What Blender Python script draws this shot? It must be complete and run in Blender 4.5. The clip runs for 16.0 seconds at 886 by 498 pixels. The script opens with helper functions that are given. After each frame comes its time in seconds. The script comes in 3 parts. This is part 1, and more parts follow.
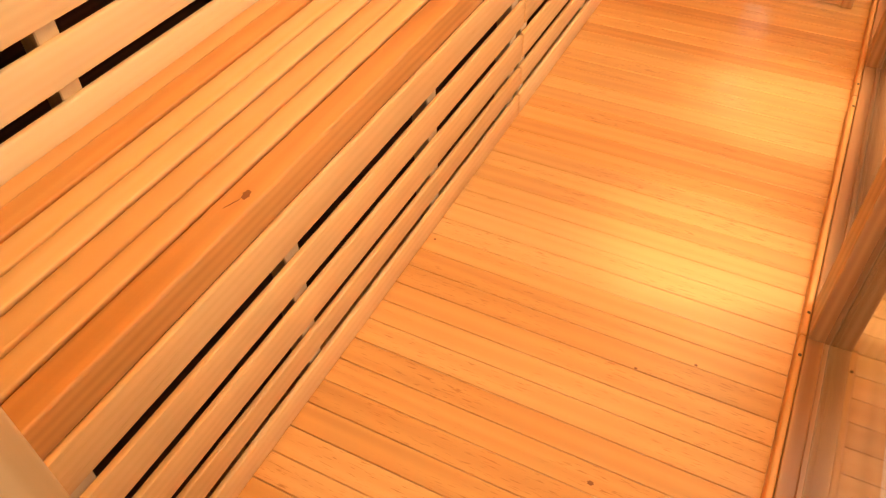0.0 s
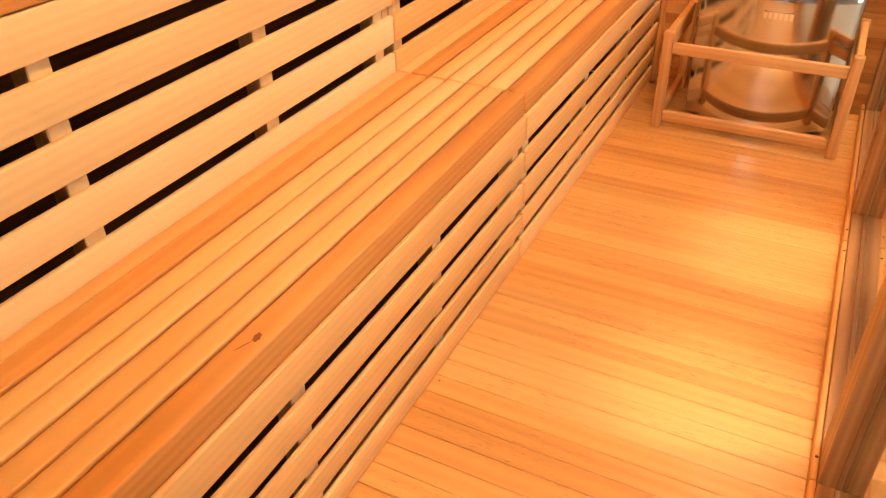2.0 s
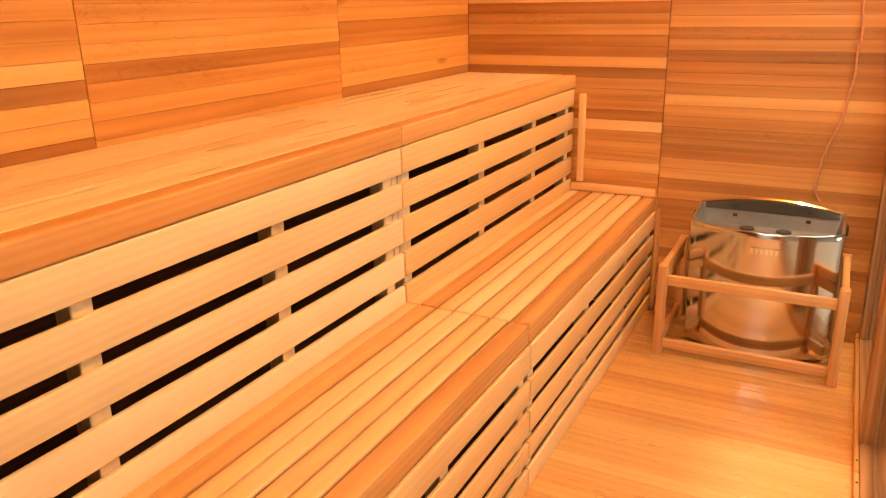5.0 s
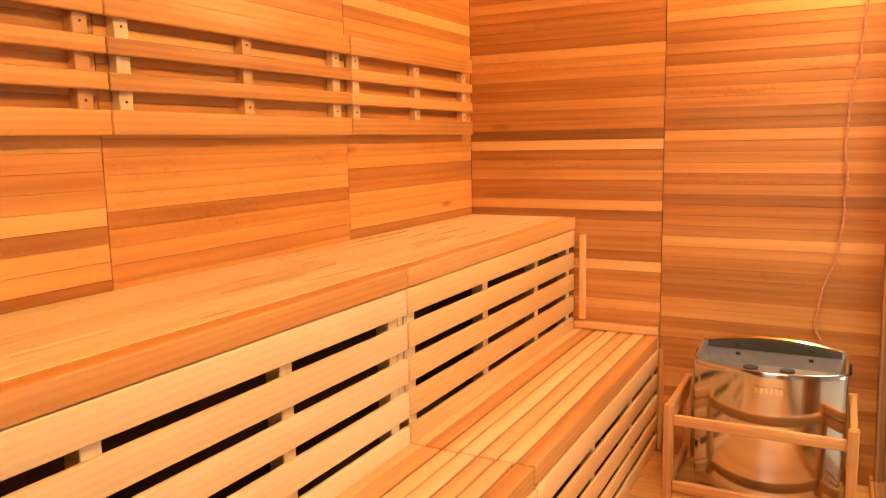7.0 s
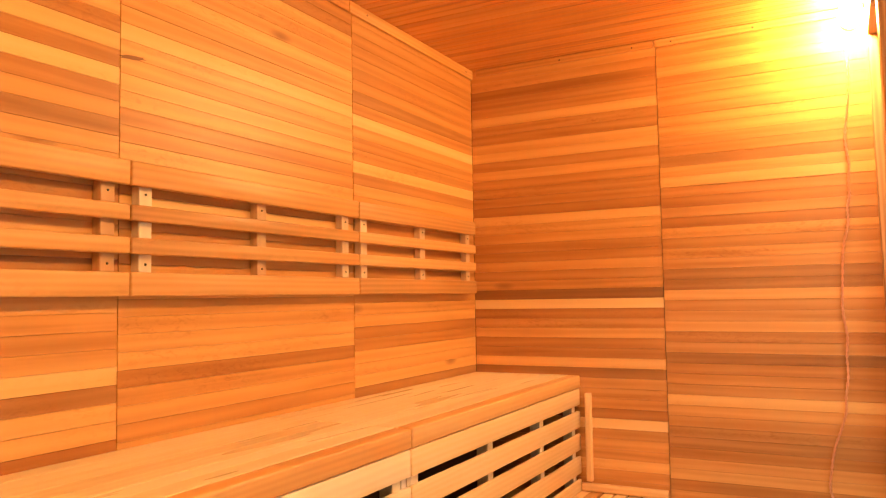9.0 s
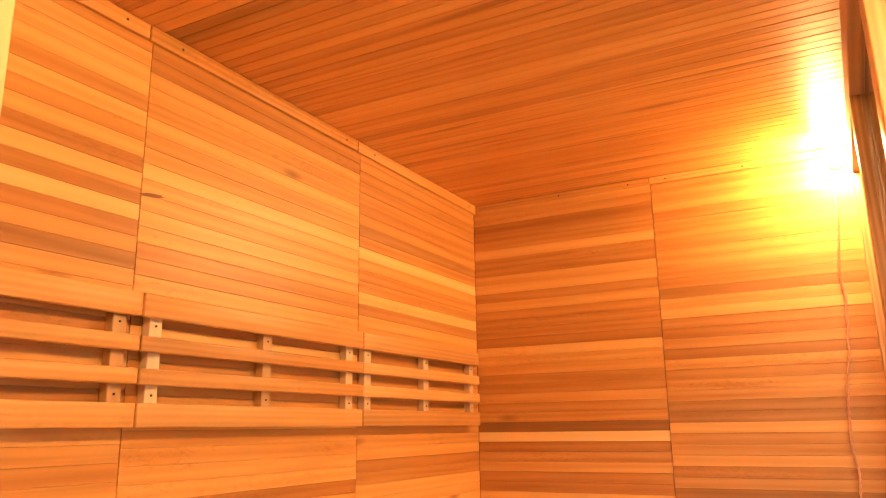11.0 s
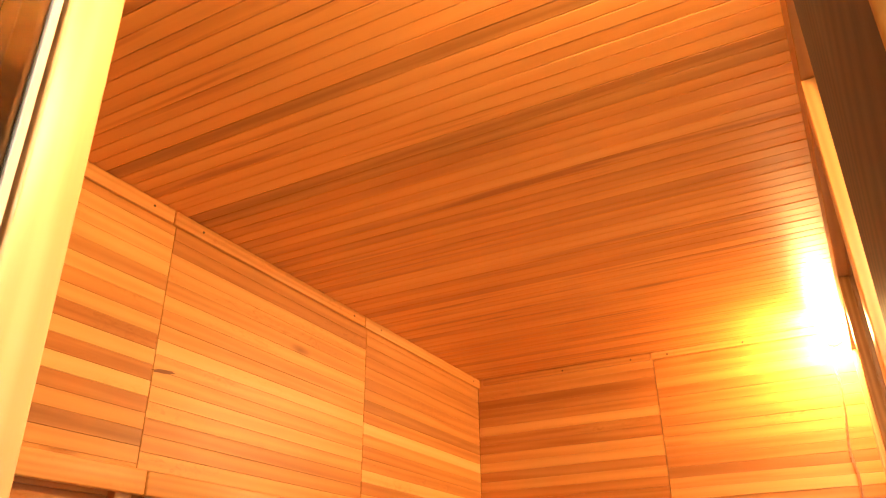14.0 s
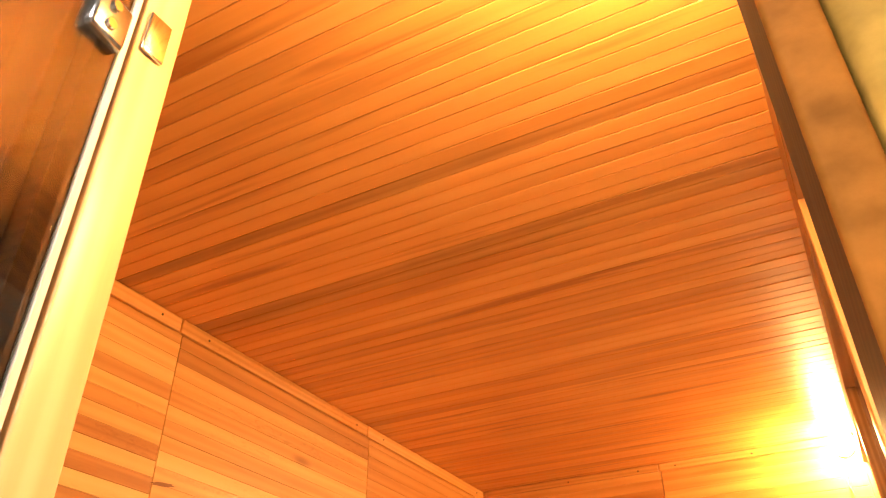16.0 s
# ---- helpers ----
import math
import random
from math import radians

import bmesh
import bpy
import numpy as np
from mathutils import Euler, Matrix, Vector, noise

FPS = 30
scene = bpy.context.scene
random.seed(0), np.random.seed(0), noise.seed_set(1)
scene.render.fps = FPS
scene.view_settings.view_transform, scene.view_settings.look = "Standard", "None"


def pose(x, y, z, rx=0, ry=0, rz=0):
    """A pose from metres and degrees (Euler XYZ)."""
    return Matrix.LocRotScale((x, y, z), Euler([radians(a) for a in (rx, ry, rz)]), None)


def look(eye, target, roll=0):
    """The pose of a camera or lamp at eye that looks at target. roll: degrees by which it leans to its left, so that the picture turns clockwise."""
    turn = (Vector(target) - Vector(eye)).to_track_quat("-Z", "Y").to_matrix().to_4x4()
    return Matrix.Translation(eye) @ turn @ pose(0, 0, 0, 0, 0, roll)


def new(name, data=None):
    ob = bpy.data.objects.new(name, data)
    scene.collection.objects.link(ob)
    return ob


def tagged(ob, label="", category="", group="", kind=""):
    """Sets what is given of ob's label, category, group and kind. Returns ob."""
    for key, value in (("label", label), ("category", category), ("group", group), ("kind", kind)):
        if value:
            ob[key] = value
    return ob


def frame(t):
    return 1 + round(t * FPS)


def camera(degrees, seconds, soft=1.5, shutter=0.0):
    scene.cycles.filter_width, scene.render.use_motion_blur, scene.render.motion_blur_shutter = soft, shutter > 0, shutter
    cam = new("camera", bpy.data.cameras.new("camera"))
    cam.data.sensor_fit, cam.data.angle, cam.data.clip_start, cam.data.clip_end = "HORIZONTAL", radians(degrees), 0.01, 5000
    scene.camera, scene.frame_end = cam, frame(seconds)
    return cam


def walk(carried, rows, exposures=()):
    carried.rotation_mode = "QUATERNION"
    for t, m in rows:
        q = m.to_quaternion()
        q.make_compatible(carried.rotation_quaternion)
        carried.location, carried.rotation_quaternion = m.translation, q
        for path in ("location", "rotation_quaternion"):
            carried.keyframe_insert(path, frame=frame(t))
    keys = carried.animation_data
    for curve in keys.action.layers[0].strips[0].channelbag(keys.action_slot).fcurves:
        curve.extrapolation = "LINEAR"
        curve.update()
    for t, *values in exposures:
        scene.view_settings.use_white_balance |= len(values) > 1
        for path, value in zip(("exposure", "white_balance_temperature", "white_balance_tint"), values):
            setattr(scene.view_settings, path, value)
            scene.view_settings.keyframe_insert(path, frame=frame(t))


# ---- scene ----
cam = camera(60.6, 16.0, soft=1.2)
PATH = [
    (0, (1.4951, -3.1017, 1.2292), (0.8391, -1.8541, -0.1897), -1.39),
    (0.5, (1.4984, -3.1071, 1.2353), (0.8167, -1.8111, -0.1273), -1.30),
    (1, (1.5015, -3.1130, 1.2425), (0.7920, -1.7670, -0.0557), -1.35),
    (1.5, (1.5044, -3.1195, 1.2506), (0.7647, -1.7175, 0.0305), -1.41),
    (2, (1.5072, -3.1263, 1.2592), (0.7398, -1.6711, 0.1218), -1.36),
    (2.5, (1.5100, -3.1337, 1.2683), (0.7165, -1.6298, 0.2147), -1.37),
    (3, (1.5128, -3.1414, 1.2775), (0.6961, -1.5927, 0.3105), -1.33),
    (3.5, (1.5158, -3.1495, 1.2868), (0.6774, -1.5602, 0.4088), -1.27),
    (4, (1.5189, -3.1580, 1.2958), (0.6619, -1.5333, 0.5052), -1.20),
    (6.5, (1.5383, -3.2045, 1.3338), (0.6199, -1.4679, 0.9612), -1.04),
    (7, (1.5430, -3.2144, 1.3393), (0.6166, -1.4648, 1.0592), -1.06),
    (7.5, (1.5480, -3.2245, 1.3440), (0.6150, -1.4642, 1.1654), -1.04),
    (8, (1.5532, -3.2347, 1.3479), (0.6160, -1.4693, 1.2770), -1.05),
    (8.5, (1.5586, -3.2450, 1.3509), (0.6199, -1.4790, 1.3829), -1.05),
    (9, (1.5642, -3.2554, 1.3531), (0.6265, -1.4933, 1.4800), -0.97),
    (9.2, (1.5665, -3.2595, 1.3538), (0.6303, -1.4998, 1.5173), -0.99),
    (11.5, (1.5928, -3.3068, 1.3546), (0.6822, -1.6099, 1.8967), -0.75),
    (12, (1.5980, -3.3168, 1.3537), (0.6988, -1.6428, 1.9755), -0.77),
    (12.5, (1.6029, -3.3266, 1.3527), (0.7160, -1.6745, 2.0480), -0.76),
    (13, (1.6073, -3.3362, 1.3519), (0.7314, -1.7069, 2.1113), -0.67),
    (13.5, (1.6112, -3.3456, 1.3513), (0.7472, -1.7404, 2.1739), -0.68),
    (14, (1.6142, -3.3548, 1.3513), (0.7639, -1.7753, 2.2343), -0.59),
    (14.5, (1.6164, -3.3636, 1.3520), (0.7791, -1.8086, 2.2914), -0.66),
    (15, (1.6175, -3.3721, 1.3538), (0.7967, -1.8479, 2.3554), -0.50),
    (15.5, (1.6175, -3.3802, 1.3569), (0.8151, -1.8891, 2.4202), -0.48),
    (16, (1.6161, -3.3879, 1.3616), (0.8299, -1.9254, 2.4758), -0.37),
]
walk(cam, [(t, look(eye, target, roll)) for t, eye, target, roll in PATH])

# ---------- world: dim neutral surroundings ----------
world = bpy.data.worlds.new("surroundings")
scene.world = world
world.use_nodes = True
world.node_tree.nodes["Background"].inputs[0].default_value = (0.8, 0.75, 0.7, 1)
world.node_tree.nodes["Background"].inputs[1].default_value = 0.02

LAMP_COLOR = (1.0, 0.60, 0.205)
LAMP_POWER = 1090.0
ROOM_LIGHT = 43.0
SIDE_LIGHT = 4.5
GLAZING_FILL = 21.0
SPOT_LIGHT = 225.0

# ---------- plan, in metres ----------
H = 2.44            # ceiling
FX = 1.700          # inner face of the glazed front wall
NY = -2.955         # inner face of the door wall
JOINT = -1.4615      # where the two bench modules meet
LB, UB = 0.503, 1.0   # seat heights
LBX, UBX = 0.878, 0.503   # front faces of the benches
PITCH = 0.0432      # wall and ceiling boards


# ---------- materials ----------
def nodes_of(name):
    m = bpy.data.materials.new(name)
    m.use_nodes = True
    return m, m.node_tree.nodes, m.node_tree.links, m.node_tree.nodes["Principled BSDF"]


def wood(name, dark, mid, light, rough=0.42, grain=0.5, figure=0.25, spread=1.0, island=False, knots=0.0, bump=0.05, flecks=0.0, pores=0.0, sheen=0.5, streaks=0.0):
    """Sawn softwood. The board's length is the local x axis; each board takes its own tone and its own piece of grain."""
    m, n, l, b = nodes_of(name)
    tc = n.new("ShaderNodeTexCoord")
    rnd = n.new("ShaderNodeNewGeometry") if island else n.new("ShaderNodeObjectInfo")
    r = rnd.outputs["Random Per Island"] if island else rnd.outputs["Random"]
    shift = n.new("ShaderNodeVectorMath"); shift.operation = "MULTIPLY_ADD"
    comb = n.new("ShaderNodeCombineXYZ")
    for i in range(3):
        l.new(r, comb.inputs[i])
    l.new(comb.outputs[0], shift.inputs[0])
    shift.inputs[1].default_value = (37.0, 11.0, 23.0)
    l.new(tc.outputs["Object"], shift.inputs[2])

    def noise_tex(scale, vec_scale, detail, distort=0.0):
        mp = n.new("ShaderNodeMapping")
        mp.inputs["Scale"].default_value = vec_scale
        l.new(shift.outputs[0], mp.inputs[0])
        t = n.new("ShaderNodeTexNoise")
        t.inputs["Scale"].default_value = scale
        t.inputs["Detail"].default_value = detail
        t.inputs["Distortion"].default_value = distort
        l.new(mp.outputs[0], t.inputs["Vector"])
        return t.outputs["Fac"]

    def math_node(op, a, c, d=None, clamp=False):
        k = n.new("ShaderNodeMath"); k.operation = op; k.use_clamp = clamp
        for i, v in enumerate((a, c, d)):
            if v is None:
                continue
            if isinstance(v, (int, float)):
                k.inputs[i].default_value = v
            else:
                l.new(v, k.inputs[i])
        return k.outputs[0]

    fine = noise_tex(1.0, (5.0, 150.0, 150.0), 4.0, 0.3)
    broad = noise_tex(1.0, (1.3, 16.0, 16.0), 2.0, 0.6)
    # growth rings cut at a slant: bands bent by slow noise
    mp = n.new("ShaderNodeMapping"); mp.inputs["Scale"].default_value = (0.55, 9.0, 9.0)
    l.new(shift.outputs[0], mp.inputs[0])
    wv = n.new("ShaderNodeTexWave"); wv.wave_type = "RINGS"; wv.rings_direction = "X"
    wv.inputs["Scale"].default_value = 2.2
    wv.inputs["Distortion"].default_value = 5.0
    wv.inputs["Detail"].default_value = 2.0
    wv.inputs["Detail Scale"].default_value = 0.8
    l.new(mp.outputs[0], wv.inputs["Vector"])

    tone = math_node("MULTIPLY_ADD", math_node("SUBTRACT", r, 0.5), spread, 0.5)
    drift = noise_tex(1.0, (1.7, 5.0, 5.0), 1.0)
    tone = math_node("MULTIPLY_ADD", math_node("SUBTRACT", drift, 0.5), 0.45, tone)
    tone = math_node("MULTIPLY_ADD", math_node("SUBTRACT", broad, 0.5), grain * 0.75, tone)
    if streaks > 0:
        heart = noise_tex(1.0, (1.1, 24.0, 24.0), 2.0, 0.4)
        tone = math_node("MULTIPLY_ADD", math_node("MULTIPLY", math_node("SUBTRACT", heart, 0.60, None, True), 6.0, None, True), -streaks, tone)
    if flecks > 0:
        # short cross ripples on some of the boards only
        rip = noise_tex(1.0, (34.0, 75.0, 75.0), 2.0, 1.2)
        where = noise_tex(1.0, (2.3, 14.0, 14.0), 1.0)
        some = math_node("MULTIPLY", math_node("GREATER_THAN", math_node("FRACT", math_node("MULTIPLY", r, 7.31), 0.0), 0.62), math_node("MULTIPLY", math_node("SUBTRACT", where, 0.45, None, True), 4.0, None, True))
        mark = math_node("MULTIPLY", math_node("MULTIPLY", math_node("SUBTRACT", rip, 0.5), 5.0, None, True), some)
        tone = math_node("MULTIPLY_ADD", mark, -flecks, tone)
    if pores > 0:
        dash = noise_tex(1.0, (38.0, 330.0, 330.0), 1.0, 0.2)
        where = noise_tex(1.0, (3.0, 9.0, 9.0), 2.0)
        mark = math_node("MULTIPLY", math_node("MULTIPLY", math_node("SUBTRACT", dash, 0.60, None, True), 7.0, None, True), math_node("MULTIPLY", math_node("SUBTRACT", where, 0.42, None, True), 5.0, None, True))
        tone = math_node("MULTIPLY_ADD", mark, -pores, tone)
    tone = math_node("MULTIPLY_ADD", math_node("SUBTRACT", wv.outputs["Fac"], 0.5), figure, tone)
    tone = math_node("MULTIPLY_ADD", math_node("SUBTRACT", fine, 0.5), grain * 0.32, tone, True)
    ramp = n.new("ShaderNodeValToRGB")
    ramp.color_ramp.elements[0].color = (*dark, 1)
    ramp.color_ramp.elements[0].position = 0.05
    ramp.color_ramp.elements[1].color = (*light, 1)
    ramp.color_ramp.elements[1].position = 0.95
    e = ramp.color_ramp.elements.new(0.5); e.color = (*mid, 1)
    l.new(tone, ramp.inputs[0])
    col = ramp.outputs[0]
    if knots > 0:
        mk = n.new("ShaderNodeMapping"); mk.inputs["Scale"].default_value = (2.2, 7.0, 7.0)
        l.new(shift.outputs[0], mk.inputs[0])
        v = n.new("ShaderNodeTexVoronoi"); v.inputs["Scale"].default_value = knots
        l.new(mk.outputs[0], v.inputs["Vector"])
        dab = n.new("ShaderNodeMapRange")
        dab.inputs["From Min"].default_value, dab.inputs["From Max"].default_value = 0.015, 0.06
        dab.inputs["To Min"].default_value, dab.inputs["To Max"].default_value = 0.8, 0.0
        l.new(v.outputs["Distance"], dab.inputs["Value"])
        mix = n.new("ShaderNodeMix"); mix.data_type = "RGBA"
        l.new(dab.outputs[0], mix.inputs["Factor"])
        l.new(col, mix.inputs["A"])
        mix.inputs["B"].default_value = (dark[0] * 0.55, dark[1] * 0.5, dark[2] * 0.5, 1)
        col = mix.outputs["Result"]
    l.new(col, b.inputs["Base Color"])
    ro = n.new("ShaderNodeMapRange")
    ro.inputs["To Min"].default_value, ro.inputs["To Max"].default_value = rough - 0.08, rough + 0.12
    l.new(broad, ro.inputs["Value"])
    l.new(ro.outputs[0], b.inputs["Roughness"])
    b.inputs["Specular IOR Level"].default_value = sheen
    bp = n.new("ShaderNodeBump"); bp.inputs["Strength"].default_value = bump
    bp.inputs["Distance"].default_value = 0.002
    l.new(fine, bp.inputs["Height"])
    l.new(bp.outputs[0], b.inputs["Normal"])
    return m


def plain(name, color, rough=0.5, metal=0.0, bumpy=0.0, scale=40.0, low=0.85, high=1.12):
    m, n, l, b = nodes_of(name)
    tc = n.new("ShaderNodeTexCoord")
    t = n.new("ShaderNodeTexNoise"); t.inputs["Scale"].default_value = scale; t.inputs["Detail"].default_value = 5
    l.new(tc.outputs["Object"], t.inputs["Vector"])
    mix = n.new("ShaderNodeMix"); mix.data_type = "RGBA"
    l.new(t.outputs["Fac"], mix.inputs["Factor"])
    mix.inputs["A"].default_value = (*[c * low for c in color], 1)
    mix.inputs["B"].default_value = (*[min(1, c * high) for c in color], 1)
    l.new(mix.outputs["Result"], b.inputs["Base Color"])
    b.inputs["Roughness"].default_value = rough
    b.inputs["Metallic"].default_value = metal
    if bumpy:
        bp = n.new("ShaderNodeBump"); bp.inputs["Strength"].default_value = bumpy; bp.inputs["Distance"].default_value = 0.003
        l.new(t.outputs["Fac"], bp.inputs["Height"]); l.new(bp.outputs[0], b.inputs["Normal"])
    return m


def brushed(name, color, rough):
    m, n, l, b = nodes_of(name)
    tc = n.new("ShaderNodeTexCoord")
    mp = n.new("ShaderNodeMapping"); mp.inputs["Scale"].default_value = (6, 6, 400)
    t = n.new("ShaderNodeTexNoise"); t.inputs["Scale"].default_value = 1.0; t.inputs["Detail"].default_value = 3
    l.new(tc.outputs["Object"], mp.inputs[0]); l.new(mp.outputs[0], t.inputs["Vector"])
    b.inputs["Base Color"].default_value = (*color, 1)
    b.inputs["Metallic"].default_value = 1.0
    ro = n.new("ShaderNodeMapRange")
    ro.inputs["To Min"].default_value, ro.inputs["To Max"].default_value = rough - 0.05, rough + 0.09
    l.new(t.outputs["Fac"], ro.inputs["Value"]); l.new(ro.outputs[0], b.inputs["Roughness"])
    bp = n.new("ShaderNodeBump"); bp.inputs["Strength"].default_value = 0.03; bp.inputs["Distance"].default_value = 0.001
    l.new(t.outputs["Fac"], bp.inputs["Height"]); l.new(bp.outputs[0], b.inputs["Normal"])
    return m


def glowing(name, color, strength):
    m, n, l, b = nodes_of(name)
    b.inputs["Base Color"].default_value = (0.9, 0.9, 0.9, 1)
    b.inputs["Emission Color"].default_value = (*color, 1)
    b.inputs["Emission Strength"].default_value = strength
    return m


def glassy(name, color, rough=0.0):
    m, n, l, b = nodes_of(name)
    b.inputs["Base Color"].default_value = (*color, 1)
    b.inputs["Roughness"].default_value = rough
    b.inputs["Transmission Weight"].default_value = 1.0
    b.inputs["IOR"].default_value = 1.5
    return m


CLAD = dict(rough=0.42, spread=0.5, grain=0.5, figure=0.22, knots=0.4, flecks=0.3)
M_CLAD = {
    "k": wood("umber_cedar_board", (0.25, 0.090, 0.022), (0.36, 0.143, 0.037), (0.50, 0.225, 0.066), streaks=0.3, **CLAD),
    "d": wood("brown_cedar_board", (0.36, 0.128, 0.029), (0.49, 0.200, 0.050), (0.62, 0.29, 0.086), streaks=0.35, **CLAD),
    "m": wood("red_cedar_board", (0.43, 0.162, 0.037), (0.625, 0.278, 0.074), (0.73, 0.37, 0.115), streaks=0.35, **CLAD),
    "l": wood("honey_cedar_board", (0.56, 0.24, 0.062), (0.72, 0.36, 0.108), (0.80, 0.45, 0.155), streaks=0.2, **CLAD),
    "x": wood("pale_cedar_board", (0.66, 0.34, 0.10), (0.79, 0.455, 0.16), (0.85, 0.54, 0.22), streaks=0.1, **CLAD),
}
M_WALL = M_CLAD["m"]
M_CEIL = wood("cedar_ceiling", (0.42, 0.150, 0.036), (0.71, 0.310, 0.080), (0.82, 0.42, 0.135), rough=0.33, spread=0.36, grain=0.4, figure=0.12, island=True, streaks=0.5)
M_CEIL_BROWN = wood("cedar_ceiling_brown", (0.26, 0.092, 0.022), (0.44, 0.185, 0.048), (0.62, 0.30, 0.09), rough=0.33, spread=0.3, grain=0.9, figure=0.3, island=True, streaks=0.6)
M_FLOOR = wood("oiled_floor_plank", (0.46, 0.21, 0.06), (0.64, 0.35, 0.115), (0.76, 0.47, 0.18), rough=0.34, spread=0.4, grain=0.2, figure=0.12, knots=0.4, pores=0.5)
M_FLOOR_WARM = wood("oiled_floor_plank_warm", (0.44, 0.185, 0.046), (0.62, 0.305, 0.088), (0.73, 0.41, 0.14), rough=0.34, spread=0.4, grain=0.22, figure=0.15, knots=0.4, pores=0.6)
M_SEAT = wood("light_seat_slat", (0.66, 0.34, 0.12), (0.81, 0.485, 0.20), (0.88, 0.60, 0.30), rough=0.45, spread=0.7, grain=0.3, figure=0.15)
M_SEAT_PALE = wood("pale_seat_slat", (0.74, 0.51, 0.25), (0.87, 0.70, 0.42), (0.91, 0.78, 0.54), rough=0.28, spread=0.6, grain=0.3, figure=0.12, pores=0.06)
M_EDGE = wood("red_cedar_edge", (0.40, 0.16, 0.045), (0.64, 0.30, 0.088), (0.76, 0.42, 0.15), rough=0.42, spread=0.4, grain=0.4, figure=0.15, knots=0.5)
M_SKIRT_WARM = wood("warm_hemlock_slat", (0.62, 0.35, 0.125), (0.76, 0.475, 0.20), (0.84, 0.58, 0.30), rough=0.45, spread=0.5, grain=0.25, figure=0.15, pores=0.2)
M_SKIRT_LOW = wood("tan_hemlock_slat", (0.66, 0.37, 0.145), (0.80, 0.485, 0.215), (0.86, 0.58, 0.30), rough=0.45, spread=0.6, grain=0.25, figure=0.15, pores=0.2)
M_SKIRT = wood("pale_hemlock_slat", (0.76, 0.52, 0.27), (0.86, 0.665, 0.405), (0.90, 0.74, 0.51), rough=0.45, spread=0.5, grain=0.25, figure=0.15, pores=0.2)
M_FRAME = wood("frame_timber", (0.25, 0.105, 0.036), (0.40, 0.19, 0.07), (0.54, 0.29, 0.12), rough=0.38, spread=0.5, grain=0.6, figure=0.4)
M_REST = wood("backrest_cedar", (0.42, 0.18, 0.052), (0.64, 0.315, 0.098), (0.76, 0.43, 0.16), rough=0.42, spread=0.5, grain=0.4, figure=0.18, flecks=0.2)
M_JAMB = wood("pine_jamb", (0.52, 0.31, 0.14), (0.68, 0.46, 0.235), (0.78, 0.58, 0.33), rough=0.38, spread=0.3, grain=0.45, figure=0.3)
M_BLOCK = wood("pale_block", (0.66, 0.47, 0.28), (0.78, 0.60, 0.40), (0.86, 0.70, 0.50), rough=0.5, spread=0.5, grain=0.3, figure=0.15)
M_BLOCK_TAN = wood("tan_block", (0.46, 0.23, 0.09), (0.58, 0.32, 0.14), (0.68, 0.42, 0.21), rough=0.5, spread=0.4, grain=0.3, figure=0.15)
M_BLOCK_MID = wood("fawn_block", (0.58, 0.36, 0.18), (0.70, 0.46, 0.25), (0.78, 0.56, 0.34), rough=0.5, spread=0.4, grain=0.3, figure=0.15)
M_GUARD = wood("guard_rail_wood", (0.48, 0.21, 0.07), (0.65, 0.335, 0.12), (0.76, 0.45, 0.19), rough=0.38, spread=0.35, grain=0.5, figure=0.2)
# Backing toned dark so that the gaps below the benches read as shade.
M_SHADE_BACK = wood("shade_dark_backing", (0.09, 0.036, 0.016), (0.14, 0.055, 0.024), (0.19, 0.08, 0.035), rough=0.8, spread=0.2)
M_STEEL = brushed("brushed_stainless", (0.70, 0.68, 0.65), 0.10)
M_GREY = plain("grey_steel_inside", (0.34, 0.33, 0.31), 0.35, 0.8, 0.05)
# Steel darkened for the shade on the back band; the vent rings share it.
M_SHADE_STEEL = plain("shade_dark_steel", (0.085, 0.08, 0.07), 0.4, 0.8, 0.05)
M_BLACK = plain("black_enamel", (0.02, 0.02, 0.02), 0.45)
M_CHROME = plain("chrome_badge", (0.85, 0.83, 0.8), 0.1, 1.0)
M_HINGE = plain("satin_hinge_metal", (0.42, 0.43, 0.45), 0.25, 1.0)
M_NAIL = plain("nail_head", (0.06, 0.035, 0.02), 0.5, 0.3)
M_KNOT = plain("knot_wood", (0.24, 0.085, 0.025), 0.5)
M_COPPER = plain("copper_wire", (0.80, 0.42, 0.24), 0.28, 0.6)
M_GLASS = glassy("window_glass", (0.93, 0.96, 0.94))
M_SEAL = plain("clear_seal_strip", (0.75, 0.72, 0.70), 0.25)
M_GLOBE = glowing("lit_globe", LAMP_COLOR, LAMP_POWER)
M_DAYLIGHT = glowing("daylit_pane", (1.0, 0.90, 0.76), SIDE_LIGHT)
M_PANEL = glowing("ceiling_light_panel", (1.0, 0.91, 0.82), ROOM_LIGHT)
M_FILL_PANEL = glowing("bench_fill_panel", (1.0, 0.88, 0.74), GLAZING_FILL)
M_PLASTER = plain("plaster", (0.55, 0.52, 0.48), 0.85, 0, 0.1, 12)
# Dark stain of the outer timber; on the lining board it stands for shade.
M_STAIN_SHADE = wood("stained_shaded_timber", (0.035, 0.014, 0.006), (0.07, 0.029, 0.012), (0.11, 0.048, 0.02), rough=0.6, spread=0.4, grain=0.6, figure=0.4, sheen=0.1)
M_POST = plain("worn_brown_post", (0.46, 0.17, 0.026), 0.65, 0.0, 0.1, 130.0, 0.3, 1.7)
M_CASE = plain("worn_yellow_casing", (0.60, 0.35, 0.070), 0.65, 0.0, 0.1, 90.0, 0.3, 1.7)
for m in (M_POST, M_CASE):
    m.node_tree.nodes["Principled BSDF"].inputs["Specular IOR Level"].default_value = 0.05
